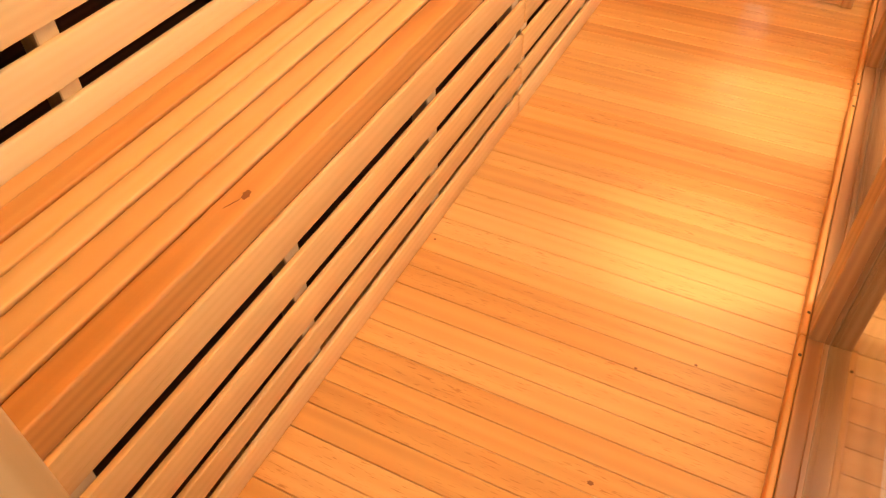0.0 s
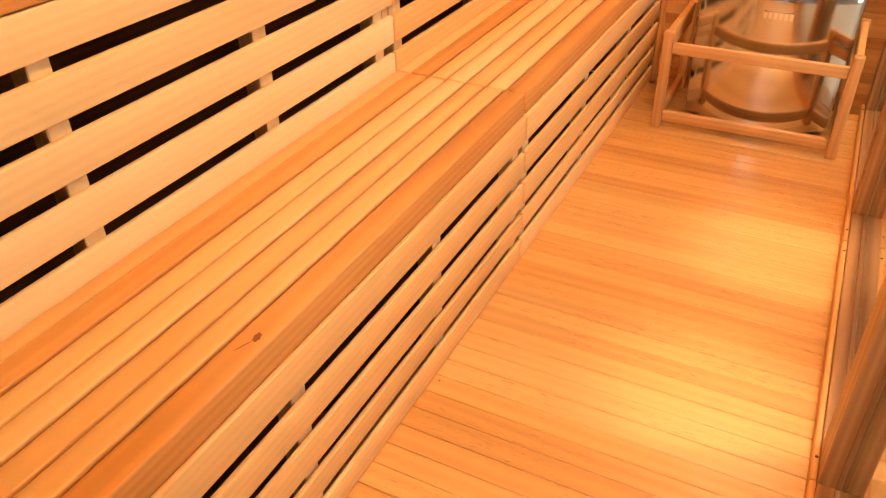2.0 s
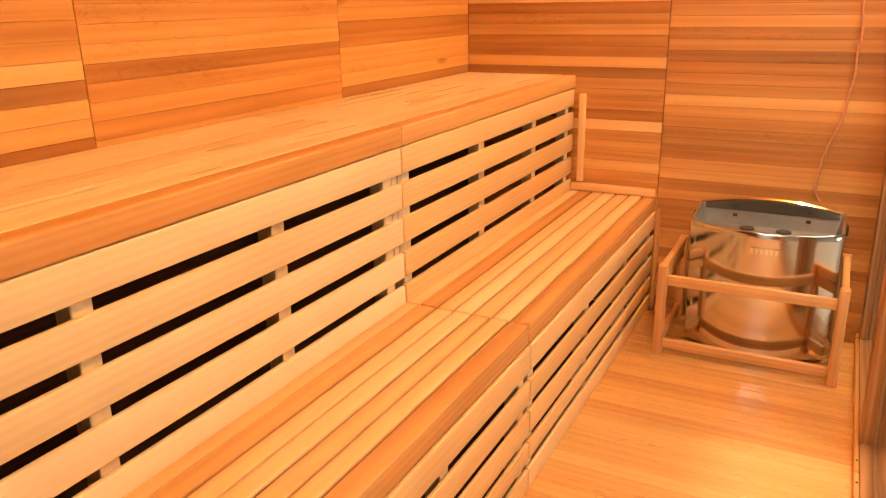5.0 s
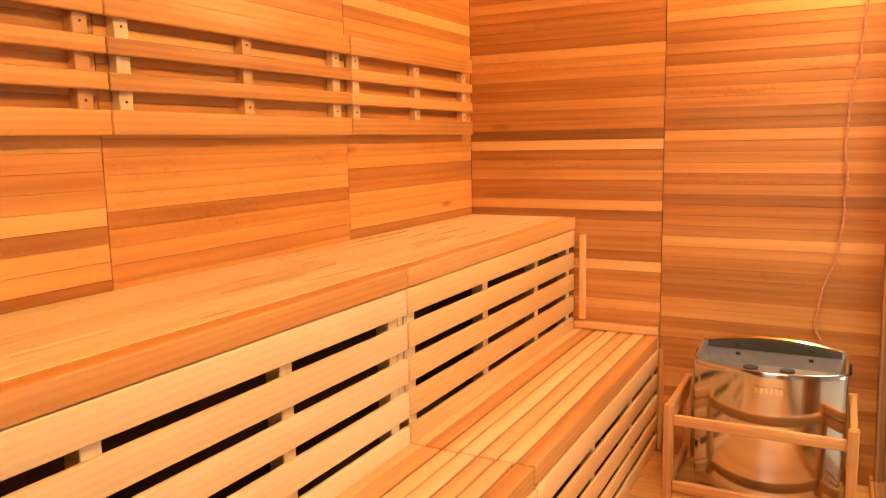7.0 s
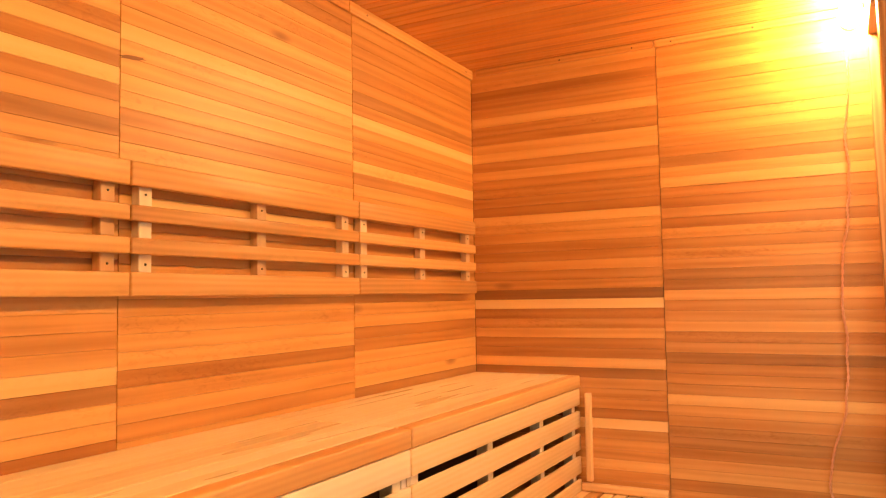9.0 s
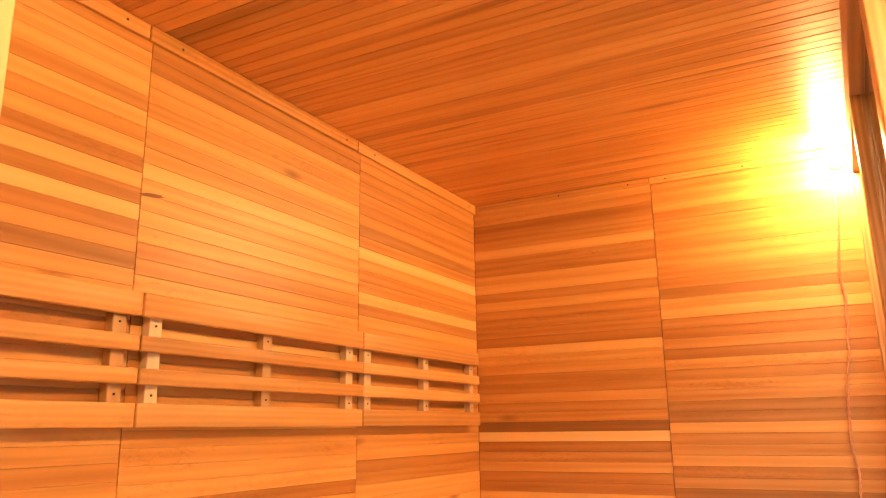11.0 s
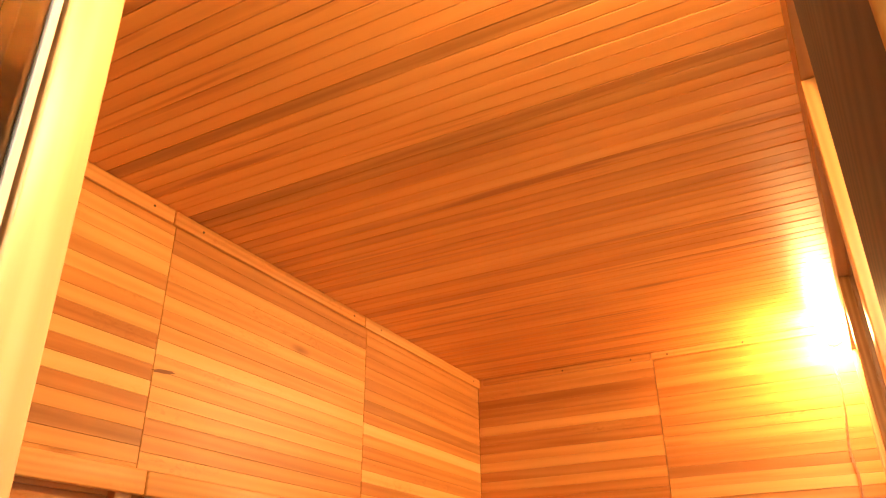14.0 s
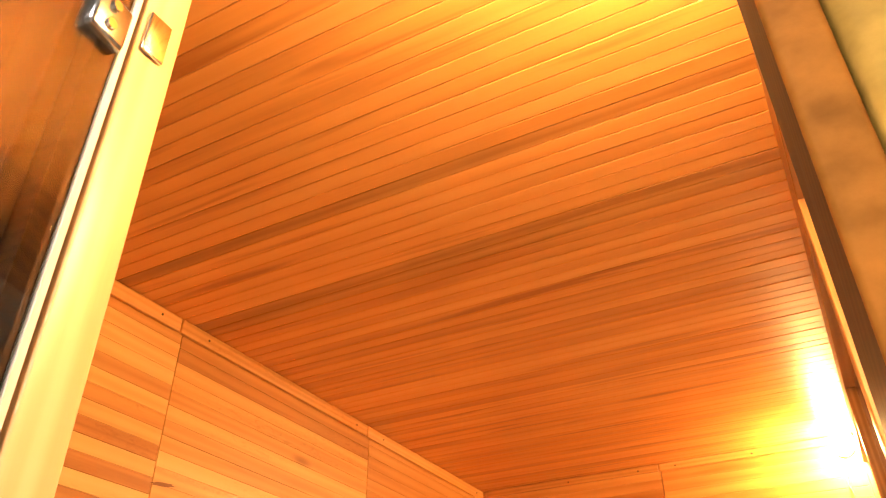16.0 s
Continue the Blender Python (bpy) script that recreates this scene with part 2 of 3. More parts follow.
M_HALL = wood("grey_hall_plank", (0.42, 0.36, 0.30), (0.58, 0.51, 0.44), (0.70, 0.63, 0.56), rough=0.35, spread=0.7)


# ---------- mesh helpers ----------
CACHE = {}


def place_of(ob):
    m = ob.matrix_basis.copy()
    if ob.parent is not None:
        m = place_of(ob.parent) @ ob.matrix_parent_inverse @ m
    return m


def put(ob, parent, m):
    if parent is not None:
        ob.parent = parent
        ob.matrix_parent_inverse = place_of(parent).inverted()
    ob.matrix_basis = m
    return ob


def thing(name, at, label="", category="", group="", kind=""):
    e = new(name)
    e.empty_display_size = 0.05
    e.matrix_basis = Matrix.Translation(at)
    return tagged(e, label, category, group, kind)


def part(name, bm, material, parent, label="", m=None):
    me = bpy.data.meshes.new(name)
    bm.to_mesh(me); bm.free()
    me.materials.append(material)
    ob = new(name, me)
    put(ob, parent, m if m is not None else Matrix.Identity(4))
    if label:
        tagged(ob, label)
    return ob


def smooth(ob, angle=40):
    for p in ob.data.polygons:
        p.use_smooth = True
    ob.data.set_sharp_from_angle(angle=radians(angle))
    return ob


def box_mesh(length, width, thick, bevel, segments):
    key = (round(length, 4), round(width, 4), round(thick, 4), bevel, segments)
    if key in CACHE:
        return CACHE[key]
    bm = bmesh.new()
    bmesh.ops.create_cube(bm, size=1.0)
    bmesh.ops.scale(bm, vec=(length, width, thick), verts=bm.verts)
    if bevel:
        bmesh.ops.bevel(bm, geom=list(bm.edges), offset=bevel, segments=segments, affect="EDGES", profile=0.5)
    me = bpy.data.meshes.new("bar")
    bm.to_mesh(me); bm.free()
    if bevel and segments > 1:
        for p in me.polygons:
            p.use_smooth = True
        me.set_sharp_from_angle(angle=radians(50))
    CACHE[key] = me
    return me


def bar(name, parent, lo, hi, axis, material, bevel=0.003, segments=1, label="", tilt=None):
    """A timber of the box lo..hi whose grain runs along the axis. Alike timbers share one mesh."""
    lo, hi = Vector(lo), Vector(hi)
    d, c = hi - lo, (lo + hi) / 2
    turn = {"x": pose(0, 0, 0), "y": pose(0, 0, 0, 0, 0, 90), "z": pose(0, 0, 0, 0, -90, 0)}[axis]
    dims = {"x": (d.x, d.y, d.z), "y": (d.y, d.x, d.z), "z": (d.z, d.y, d.x)}[axis]
    base = box_mesh(*dims, bevel, segments)
    key = (base.name, material.name)
    if key not in CACHE:
        me = base.copy(); me.materials.append(material); CACHE[key] = me
    ob = new(name, CACHE[key])
    m = Matrix.Translation(c) @ turn
    if tilt is not None:
        m = m @ tilt
    put(ob, parent, m)
    if label:
        tagged(ob, label)
    return ob


def board_mesh(length, width, thick, chamfer, material):
    """A matchboard: local x is its length, y its width, z its face; two long edges chamfered."""
    key = ("board", round(length, 4), round(width, 4), thick, chamfer, material.name)
    if key not in CACHE:
        w, t, c, h = width / 2, thick, chamfer, length / 2
        prof = [(-w, 0), (w, 0), (w, t - c), (w - c, t), (-w + c, t), (-w, t - c)]
        verts = [(s * h, y, z) for s in (-1, 1) for y, z in prof]
        faces = [tuple(range(5, -1, -1)), tuple(range(6, 12))]
        faces += [(i, (i + 1) % 6, 6 + (i + 1) % 6, 6 + i) for i in range(6)]
        me = bpy.data.meshes.new("matchboard")
        me.from_pydata(verts, [], faces); me.materials.append(material); me.update()
        CACHE[key] = me
    return CACHE[key]


def disc(name, parent, at, normal, radius, depth, material, sides=10):
    key = ("disc", radius, depth, sides, material.name)
    if key not in CACHE:
        bm = bmesh.new()
        bmesh.ops.create_cone(bm, cap_ends=True, segments=sides, radius1=radius, radius2=radius * 0.85, depth=depth)
        me = bpy.data.meshes.new(name); bm.to_mesh(me); bm.free(); me.materials.append(material)
        CACHE[key] = me
    ob = new(name, CACHE[key])
    m = Matrix.Translation(at) @ Vector(normal).to_track_quat("Z", "Y").to_matrix().to_4x4()
    return put(ob, parent, m)


def tube(name, parent, points, radius, material, label="", resolution=3):
    cu = bpy.data.curves.new(name, "CURVE"); cu.dimensions = "3D"
    cu.bevel_depth, cu.bevel_resolution = radius, resolution
    sp = cu.splines.new("POLY"); sp.points.add(len(points) - 1)
    for p, q in zip(sp.points, points):
        p.co = (*q, 1)
    cu.materials.append(material)
    ob = put(new(name, cu), parent, Matrix.Identity(4))
    if label:
        tagged(ob, label)
    return ob


# ---------- setting ----------
def slab(name, lo, hi, material, label):
    return tagged(bar(name, None, lo, hi, "y", material, 0), label, "wall", kind="structure")


wall_left = slab("wall_west", (-0.12, -3.05, 0), (-0.016, 0.104, H), M_SHADE_BACK, "wall clad in horizontal cedar matchboards in three panels")
wall_back = slab("wall_north", (-0.016, 0.016, 0), (1.86, 0.104, H), M_SHADE_BACK, "wall clad in horizontal cedar matchboards behind the heater")
floor = tagged(bar("floor", None, (-0.016, NY, -0.06), (FX - 0.012, 0.016, -0.016), "x", M_SHADE_BACK, 0), "oiled wooden plank floor of the sauna", "floor", kind="structure")

# door wall with its opening, outside the heated room's bench end
DX0, DX1, DH = 0.995, 1.664, 2.36
near = tagged(bar("wall_south", None, (-0.016, -3.05, 0), (DX0 - 0.03, NY, H), "x", M_STAIN_SHADE, 0.001), "timber wall beside the glass door", "wall", kind="structure")
tagged(bar("wall_south_head", None, (DX0 - 0.03, -3.05, DH + 0.03), (FX, NY, H), "x", M_WALL, 0.001), "timber wall strip over the glass door", "wall", kind="structure")

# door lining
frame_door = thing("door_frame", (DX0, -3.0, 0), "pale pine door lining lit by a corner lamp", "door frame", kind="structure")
bar("jamb", frame_door, (DX0 - 0.03, -3.016, 0), (DX0, NY, DH), "z", M_JAMB, 0.004, 2)
bar("jamb", frame_door, (DX1, -3.05, 0), (FX + 0.05, NY - 0.003, DH), "z", M_FRAME, 0.004, 2)
# This side of the lining faces away from the lamps; its shade is coloured in.
bm = bmesh.new()
ring = [[bm.verts.new((x, y, z)) for x, y in ((1.632, -3.052), (1.6228, -3.297), (1.6306, -3.297), (1.6634, -3.052))] for z in (0.0, DH)]
for i in range(4):
    bm.faces.new((ring[0][i], ring[0][(i + 1) % 4], ring[1][(i + 1) % 4], ring[1][i]))
bm.faces.new(ring[0]); bm.faces.new(ring[1])
bmesh.ops.recalc_face_normals(bm, faces=bm.faces)
part("lining_board", bm, M_STAIN_SHADE, frame_door, "lining board splayed outwards, darkened for its shaded side")
bar("front_strip", frame_door, (1.6226, -3.3005, 0), (1.6304, -3.2975, DH + 0.05), "z", M_POST, 0.001, 2, "brown front edge of the lining")
bar("casing", frame_door, (1.6312, -3.298, 0), (FX + 0.12, -3.280, DH + 0.05), "z", M_CASE, 0.003, 2)
bar("return", frame_door, (FX + 0.01, -3.279, 0), (FX + 0.12, -3.056, DH), "z", M_STAIN_SHADE, 0.004, 2)
bar("casing", frame_door, (DX0 - 0.16, -3.078, 0), (DX0 - 0.056, -3.052, DH + 0.05), "z", M_STAIN_SHADE, 0.004, 2)
bar("head", frame_door, (DX0 - 0.03, -3.046, DH), (FX, NY, DH + 0.03), "x", M_JAMB, 0.004, 2)
bar("threshold", frame_door, (DX0, -3.05, -0.055), (DX1, NY + 0.005, 0.004), "x", M_FRAME, 0.003, 2)

# glass door, swung open to the outside
door = thing("glass_door", (DX0 - 0.006, -3.056, 0), "clear glass door standing open on a metal clamp hinge", "door")
swing = Matrix.Translation((DX0 - 0.006, -3.022, 0)) @ pose(0, 0, 0, 0, 0, 188)


def in_door(lo, hi, name, material, bevel=0.001, label=""):
    lo, hi = Vector(lo), Vector(hi)
    d, c = hi - lo, (lo + hi) / 2
    me = box_mesh(d.x, d.y, d.z, bevel, 2 if bevel > 0.001 else 1).copy()
    me.materials.append(material)
    ob = put(new(name, me), door, swing @ Matrix.Translation(c))
    if label:
        tagged(ob, label)
    return ob


pane = in_door((-0.004, 0.012, 0.02), (0.004, 0.63, DH - 0.01), "pane", M_GLASS, 0.001, "clear toughened glass leaf")
in_door((-0.006, 0.001, 0.02), (0.006, 0.011, DH - 0.01), "edge_seal", M_SEAL, 0.001, "clear plastic edge seal")
hinge = in_door((-0.016, 0.014, 2.042), (0.016, 0.066, 2.107), "hinge_clamp", M_HINGE, 0.005, "satin metal glass clamp")
for zz in (2.059, 2.089):
    disc("screw", hinge, swing @ Vector((-0.018, 0.042, zz)), swing.to_3x3() @ Vector((-1, 0, 0)), 0.008, 0.006, M_CHROME, 14)
plate = tagged(bar("hinge_plate", frame_door, (DX0 + 0.001, -3.010, 2.078), (DX0 + 0.006, -2.976, 2.145), "z", M_CHROME, 0.002, 2), "bright hinge plate screwed to the lining")

# glazed front wall: bottom rail, header and posts, deep reveals, glass set back
GX = 1.740
SZ, TZ = 0.042, 2.300
wall_front = thing("wall_east", (FX, -1.5, 0), "glazed front wall of timber posts and tall panes", "wall", kind="structure")
bar("bottom_rail", wall_front, (FX, NY, -0.06), (1.86, 0.016, SZ), "y", M_FRAME, 0.002)
bar("header", wall_front, (FX, NY, TZ), (1.86, 0.016, H + 0.012), "y", M_FRAME, 0.002)
POSTS = ((-0.075, 0.016), (-0.88, -0.77), (-1.968, -1.858), (-2.955, -2.90))
for a, c in POSTS:
    bar("post", wall_front, (FX, a, SZ), (1.86, c, TZ), "z", M_FRAME, 0.003, 2)
GLAZING = []
for i in range(3):
    y0, y1 = POSTS[i + 1][1], POSTS[i][0]
    win = thing(f"window_{i + 1}", (GX, (y0 + y1) / 2, SZ), "tall clear pane set in a deep timber frame", "window", kind="structure")
    GLAZING.append(win)
    g = bar("pane", win, (GX, y0, SZ), (GX + 0.006, y1, TZ), "z", M_GLASS, 0)
    g.visible_shadow = False
    bar("glazing_bead", win, (GX - 0.010, y0, SZ), (GX - 0.001, y1, SZ + 0.006), "y", M_FRAME, 0.001)
    bar("glazing_bead", win, (GX - 0.010, y0, TZ - 0.006), (GX - 0.001, y1, TZ), "y", M_FRAME, 0.001)
    bar("glazing_bead", win, (GX - 0.010, y0, SZ + 0.006), (GX - 0.001, y0 + 0.006, TZ - 0.006), "z", M_FRAME, 0.001)
    bar("glazing_bead", win, (GX - 0.010, y1 - 0.006, SZ + 0.006), (GX - 0.001, y1, TZ - 0.006), "z", M_FRAME, 0.001)

# the glazed wall leans in a little towards the ceiling
lean = Matrix.Translation((FX, 0, 0)) @ pose(0, 0, 0, 0, -0.75, 0) @ Matrix.Translation((-FX, 0, 0))
for o in [wall_front] + GLAZING:
    o.matrix_basis = lean @ o.matrix_basis

# floor trim along the glazed wall, in three lengths, nailed
for y0, y1 in ((NY, -1.955), (-1.952, -1.035), (-1.032, -0.002)):
    t = tagged(bar("baseboard", None, (1.686, y0, -0.002), (FX - 0.001, y1, 0.036), "y", M_EDGE, 0.004, 2), "narrow nailed cedar floor trim under the glazing", "trim", kind="structure")
    for yy in (y0 + 0.06, y1 - 0.055):
        disc("nail_head", t, (1.693, yy, 0.0365), (0, 0, 1), 0.0038, 0.002, M_NAIL, 8)

# trim in the angle of the ceiling
for y0, y1 in ((NY, -2.022), (-2.017, -1.032), (-1.027, -0.004)):
    t = tagged(bar("trim", None, (0.0005, y0, H - 0.046), (0.013, y1, H - 0.002), "y", M_WALL, 0.003, 2), "nailed cedar cornice strip under the ceiling", "trim", kind="structure")
    for yy in (y0 + 0.11, y1 - 0.075):
        disc("nail_head", t, (0.0135, yy, H - 0.024), (1, 0, 0), 0.004, 0.002, M_NAIL, 8)
for x0, x1 in ((0.032, 0.872), (0.878, 1.664)):
    t = tagged(bar("trim", None, (x0, -0.010, H - 0.034), (x1, -0.0005, H - 0.002), "x", M_WALL, 0.002), "thin nailed cedar strip under the ceiling", "trim", kind="structure")
    for xx in ((x1 - 0.09) if x0 < 0.5 else (x0 + 0.07), (x0 + x1) / 2):
        disc("nail_head", t, (xx, -0.0105, H - 0.02), (0, -1, 0), 0.004, 0.002, M_NAIL, 8)
bar_trim = tagged(bar("trim", None, (1.668, NY, H - 0.010), (1.674, -0.012, H - 0.002), "y", M_FRAME, 0.002), "slim strip between ceiling and glazed wall", "trim", kind="structure")


# ceiling: matchboards running across, one mesh
def make_ceiling():
    verts, faces = [], []
    pitch = 0.0421
    y = -2.475 + 59 * pitch
    k = 0
    brown = []
    while y > NY - 0.02:
        w, t, c = pitch / 2 - 0.0008, 0.014, 0.0013
        yc = y - pitch / 2
        drop = 0.0003 * math.sin(k * 2.3)
        z = H + 0.0 + drop
        prof = [(-w, t), (w, t), (w, c), (w - c, 0), (-w + c, 0), (-w, c)]
        if -1.98 < yc < -1.89 or -2.27 < yc < -2.225:
            brown += range(len(faces), len(faces) + 8)
        o = len(verts)
        for x in (-0.016, FX + 0.02):
            verts += [(x, yc + p, z + q) for p, q in prof]
        faces += [tuple(o + i for i in range(6)), tuple(o + 11 - i for i in range(6))]
        faces += [(o + i, o + 6 + i, o + 6 + (i + 1) % 6, o + (i + 1) % 6) for i in range(6)]
        y -= pitch
        k += 1
    o = len(verts)
    for x in (-0.12, 1.86):
        verts += [(x, 0.104, H + 0.016), (x, -3.05, H + 0.016), (x, -3.05, H + 0.1), (x, 0.104, H + 0.1)]
    faces += [(o, o + 1, o + 2, o + 3), (o + 7, o + 6, o + 5, o + 4)] + [(o + i, o + 4 + i, o + 4 + (i + 1) % 4, o + (i + 1) % 4) for i in range(4)]
    me = bpy.data.meshes.new("ceiling")
    me.from_pydata(verts, [], faces); me.materials.append(M_CEIL); me.materials.append(M_CEIL_BROWN); me.update()
    for i in brown:
        me.polygons[i].material_index = 1
    bm = bmesh.new(); bm.from_mesh(me); bmesh.ops.recalc_face_normals(bm, faces=bm.faces); bm.to_mesh(me); bm.free()
    return tagged(new("ceiling", me), "cedar matchboard ceiling with narrow grooved boards", "ceiling", kind="structure")


make_ceiling()

# outer room that the door and the glazing look into
tagged(bar("hall_floor", None, (-3.2, -6.2, -0.09), (4.8, 2.6, -0.062), "y", M_HALL, 0), "greyish hall floor outside the sauna", "floor", kind="structure")
for nm, lo, hi in (("hall_wall_east", (4.6, -6.2, -0.06), (4.8, 2.6, 2.9)), ("hall_wall_south", (-3.2, -6.2, -0.06), (4.6, -6.0, 2.9)),
                   ("hall_wall_west", (-3.2, -6.0, -0.06), (-3.0, 2.6, 2.9)), ("hall_wall_north", (-3.0, 2.4, -0.06), (4.6, 2.6, 2.9)),
                   ("hall_ceiling", (-3.2, -6.2, 2.9), (4.8, 2.6, 3.0))):
    tagged(bar(nm, None, lo, hi, "y", M_PLASTER, 0), "plain plaster of the hall outside", "wall", kind="structure")
# bright window in the hall's side wall, opposite the glazing
hall_window = thing("window_4", (4.58, -1.9, 1.0), "bright daylit window in the hall's side wall", "window", kind="structure")
bar("pane", hall_window, (4.575, -2.5, 0.55), (4.585, -1.3, 1.55), "z", M_DAYLIGHT, 0)
for lo, hi, ax in (((4.56, -2.56, 0.49), (4.598, -2.502, 1.61), "z"), ((4.56, -1.298, 0.49), (4.598, -1.24, 1.61), "z"),
                   ((4.56, -2.5, 0.49), (4.598, -1.3, 0.548), "y"), ((4.56, -2.5, 1.552), (4.598, -1.3, 1.61), "y")):
    bar("window_frame", hall_window, lo, hi, ax, M_JAMB, 0.003)


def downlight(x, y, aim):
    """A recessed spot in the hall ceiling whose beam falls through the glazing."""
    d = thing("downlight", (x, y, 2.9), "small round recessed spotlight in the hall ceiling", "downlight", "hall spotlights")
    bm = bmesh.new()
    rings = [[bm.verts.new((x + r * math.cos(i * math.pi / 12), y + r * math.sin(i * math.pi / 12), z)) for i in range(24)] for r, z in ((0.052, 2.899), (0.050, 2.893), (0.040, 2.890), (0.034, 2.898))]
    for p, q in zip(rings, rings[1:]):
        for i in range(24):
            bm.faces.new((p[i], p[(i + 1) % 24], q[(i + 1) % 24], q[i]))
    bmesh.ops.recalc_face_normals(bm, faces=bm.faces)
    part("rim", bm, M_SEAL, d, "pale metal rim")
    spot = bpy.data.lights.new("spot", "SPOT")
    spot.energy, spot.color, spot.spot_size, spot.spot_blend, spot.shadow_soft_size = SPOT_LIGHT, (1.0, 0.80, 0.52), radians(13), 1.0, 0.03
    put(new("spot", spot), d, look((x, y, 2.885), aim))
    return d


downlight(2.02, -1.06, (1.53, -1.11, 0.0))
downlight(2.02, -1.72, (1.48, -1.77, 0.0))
# Unseen panel added to brighten the upper bench through the glazing.
fill_panel = thing("ceiling_light", (2.50, -0.85, 2.88), "added fill light panel, out of view in the hall beside the glazing", "ceiling light", "hall ceiling lights")
bar("frame", fill_panel, (2.18, -1.17, 2.885), (2.82, -0.53, 2.90), "x", M_SEAL, 0.002)
bar("diffuser", fill_panel, (2.20, -1.15, 2.872), (2.80, -0.55, 2.884), "x", M_FILL_PANEL, 0.001)
hall_light = thing("ceiling_light", (1.5, -4.7, 2.88), "flat lit ceiling panel in the hall behind the doorway", "ceiling light", "hall ceiling lights")
bar("frame", hall_light, (1.03, -5.02, 2.885), (1.97, -4.38, 2.90), "x", M_SEAL, 0.002)
bar("diffuser", hall_light, (1.05, -5.0, 2.872), (1.95, -4.4, 2.884), "x", M_PANEL, 0.001)


# ---------- benches ----------
def lower_bench(y0, y1, label, posts, edges):
    b = thing("lower_bench", (0.7, (y0 + y1) / 2, 0), label, "bench", "stepped sauna benches")
    names = ("back_board", "seat_slat", "seat_slat", "seat_slat", "seat_slat")
    for i in range(5):
        bar(names[i], b, (edges[i] + (0.0036 if i else 0.0005), y0, LB - 0.012 - (0.001 * (i % 2))), (edges[i + 1] - 0.0036, y1, LB - (0.001 * (i % 2))), "y", M_EDGE if i == 0 else M_SEAT, 0.004, 2)
    bar("back_strip", b, (0.5035, y0, LB - 0.013), (edges[0] - 0.001, y1, LB - 0.0005), "y", M_SKIRT_LOW, 0.002, 2, "pale strip where the seat meets the skirt behind")
    bar("seat_base", b, (0.53, y0 + 0.002, LB - 0.028), (edges[5] + 0.003, y1 - 0.002, LB - 0.0135), "y", M_EDGE, 0.001, 1, "brown board under the seat slats")
    bar("front_board", b, (edges[5] + 0.0036, y0, LB - 0.060), (LBX - 0.005, y1, LB), "y", M_EDGE, 0.006, 3, "reddish rounded front board")
    z = (0.001, 0.064, 0.093, 0.149, 0.176, 0.245, 0.273, 0.340, 0.369, 0.442)
    for i in range(5):
        bar("skirt_slat", b, (LBX - 0.010, y0, z[2 * i]), (LBX + 0.002, y1, z[2 * i + 1]), "y", M_SKIRT_LOW, 0.003, 2, "pale horizontal skirt slat" if i == 0 else "")
    for p in posts:
        bar("post", b, (LBX - 0.050, p - 0.02, 0.0), (LBX - 0.0115, p + 0.02, LB - 0.079), "z", M_SKIRT, 0.002)
        bar("bearer", b, (0.47, p - 0.02, LB - 0.075), (edges[5] + 0.002, p + 0.02, LB - 0.030), "x", M_SKIRT, 0.002)
    return b


def upper_bench(y0, y1, label, posts, near_end, skirt, drop):
    b = thing("upper_bench", (0.25, (y0 + y1) / 2, 0), label, "bench", "stepped sauna benches")
    n, x0, x1 = 7, 0.002, 0.452
    w = (x1 - x0) / n
    for i in range(n):
        bar("seat_slat", b, (x0 + i * w + 0.0003, y0, UB - 0.026), (x0 + (i + 1) * w - 0.0003, y1, UB - 0.0003 * (i % 2)), "y", M_SEAT_PALE, 0.0012, 1)
    bar("front_board", b, (x1 + 0.001, y0, UB - 0.0545), (UBX + 0.004, y1, UB), "y", M_EDGE, 0.007, 3, "reddish rounded front board")
    z = (LB - 0.03, 0.5515, 0.5770, 0.6495, 0.6765, 0.7470, 0.7730, 0.8445, 0.8705, 0.9435)
    for i in range(5):
        bar("skirt_slat", b, (UBX - 0.015, y0, z[2 * i] - drop), (UBX, y1, z[2 * i + 1] - drop), "y", skirt, 0.004, 2, "pale horizontal skirt slat" if i == 0 else "")
    for p in posts:
        bar("post", b, (UBX - 0.058, p - 0.021, 0.0), (UBX - 0.0165, p + 0.021, UB - 0.060), "z", M_SKIRT, 0.002)
        bar("bearer", b, (0.01, p - 0.02, UB - 0.075), (UBX - 0.064, p + 0.02, UB - 0.029), "x", M_SKIRT, 0.002)
    for p in near_end:
        bar("joint_block", b, (UBX - 0.030, p - 0.012, 0.575), (UBX - 0.0165, p + 0.012, 0.93), "z", M_BLOCK, 0.001)
    return b


near_bench = lower_bench(NY + 0.004, JOINT - 0.0045, "low slatted cedar bench with pale slatted skirt, near the door", (-2.90, -2.44, -1.94, -1.50), (0.543, 0.599, 0.652, 0.707, 0.762, 0.814))
lower_bench(JOINT + 0.003, -0.003, "low slatted cedar bench with pale slatted skirt, beside the heater", (-1.43, -0.92, -0.43, -0.05), (0.543, 0.598, 0.650, 0.705, 0.763, 0.819))
upper_bench(NY + 0.004, JOINT - 0.004, "high slatted cedar bench with pale slatted skirt, near the door", (-2.90, -2.449, -1.961, -1.515), (-1.478,), M_SKIRT, 0.0)
upper_bench(JOINT + 0.003, -0.003, "high slatted cedar bench with pale slatted skirt, against the far wall", (-1.42, -0.918, -0.437, -0.05), (-1.447,), M_SKIRT_WARM, 0.0)

# battens on the end wall by the benches
tagged(bar("batten", None, (0.530, -0.028, LB + 0.045), (0.556, -0.0005, 0.925), "z", M_SEAT, 0.003, 2), "upright cedar batten on the wall at the bench end", "batten")
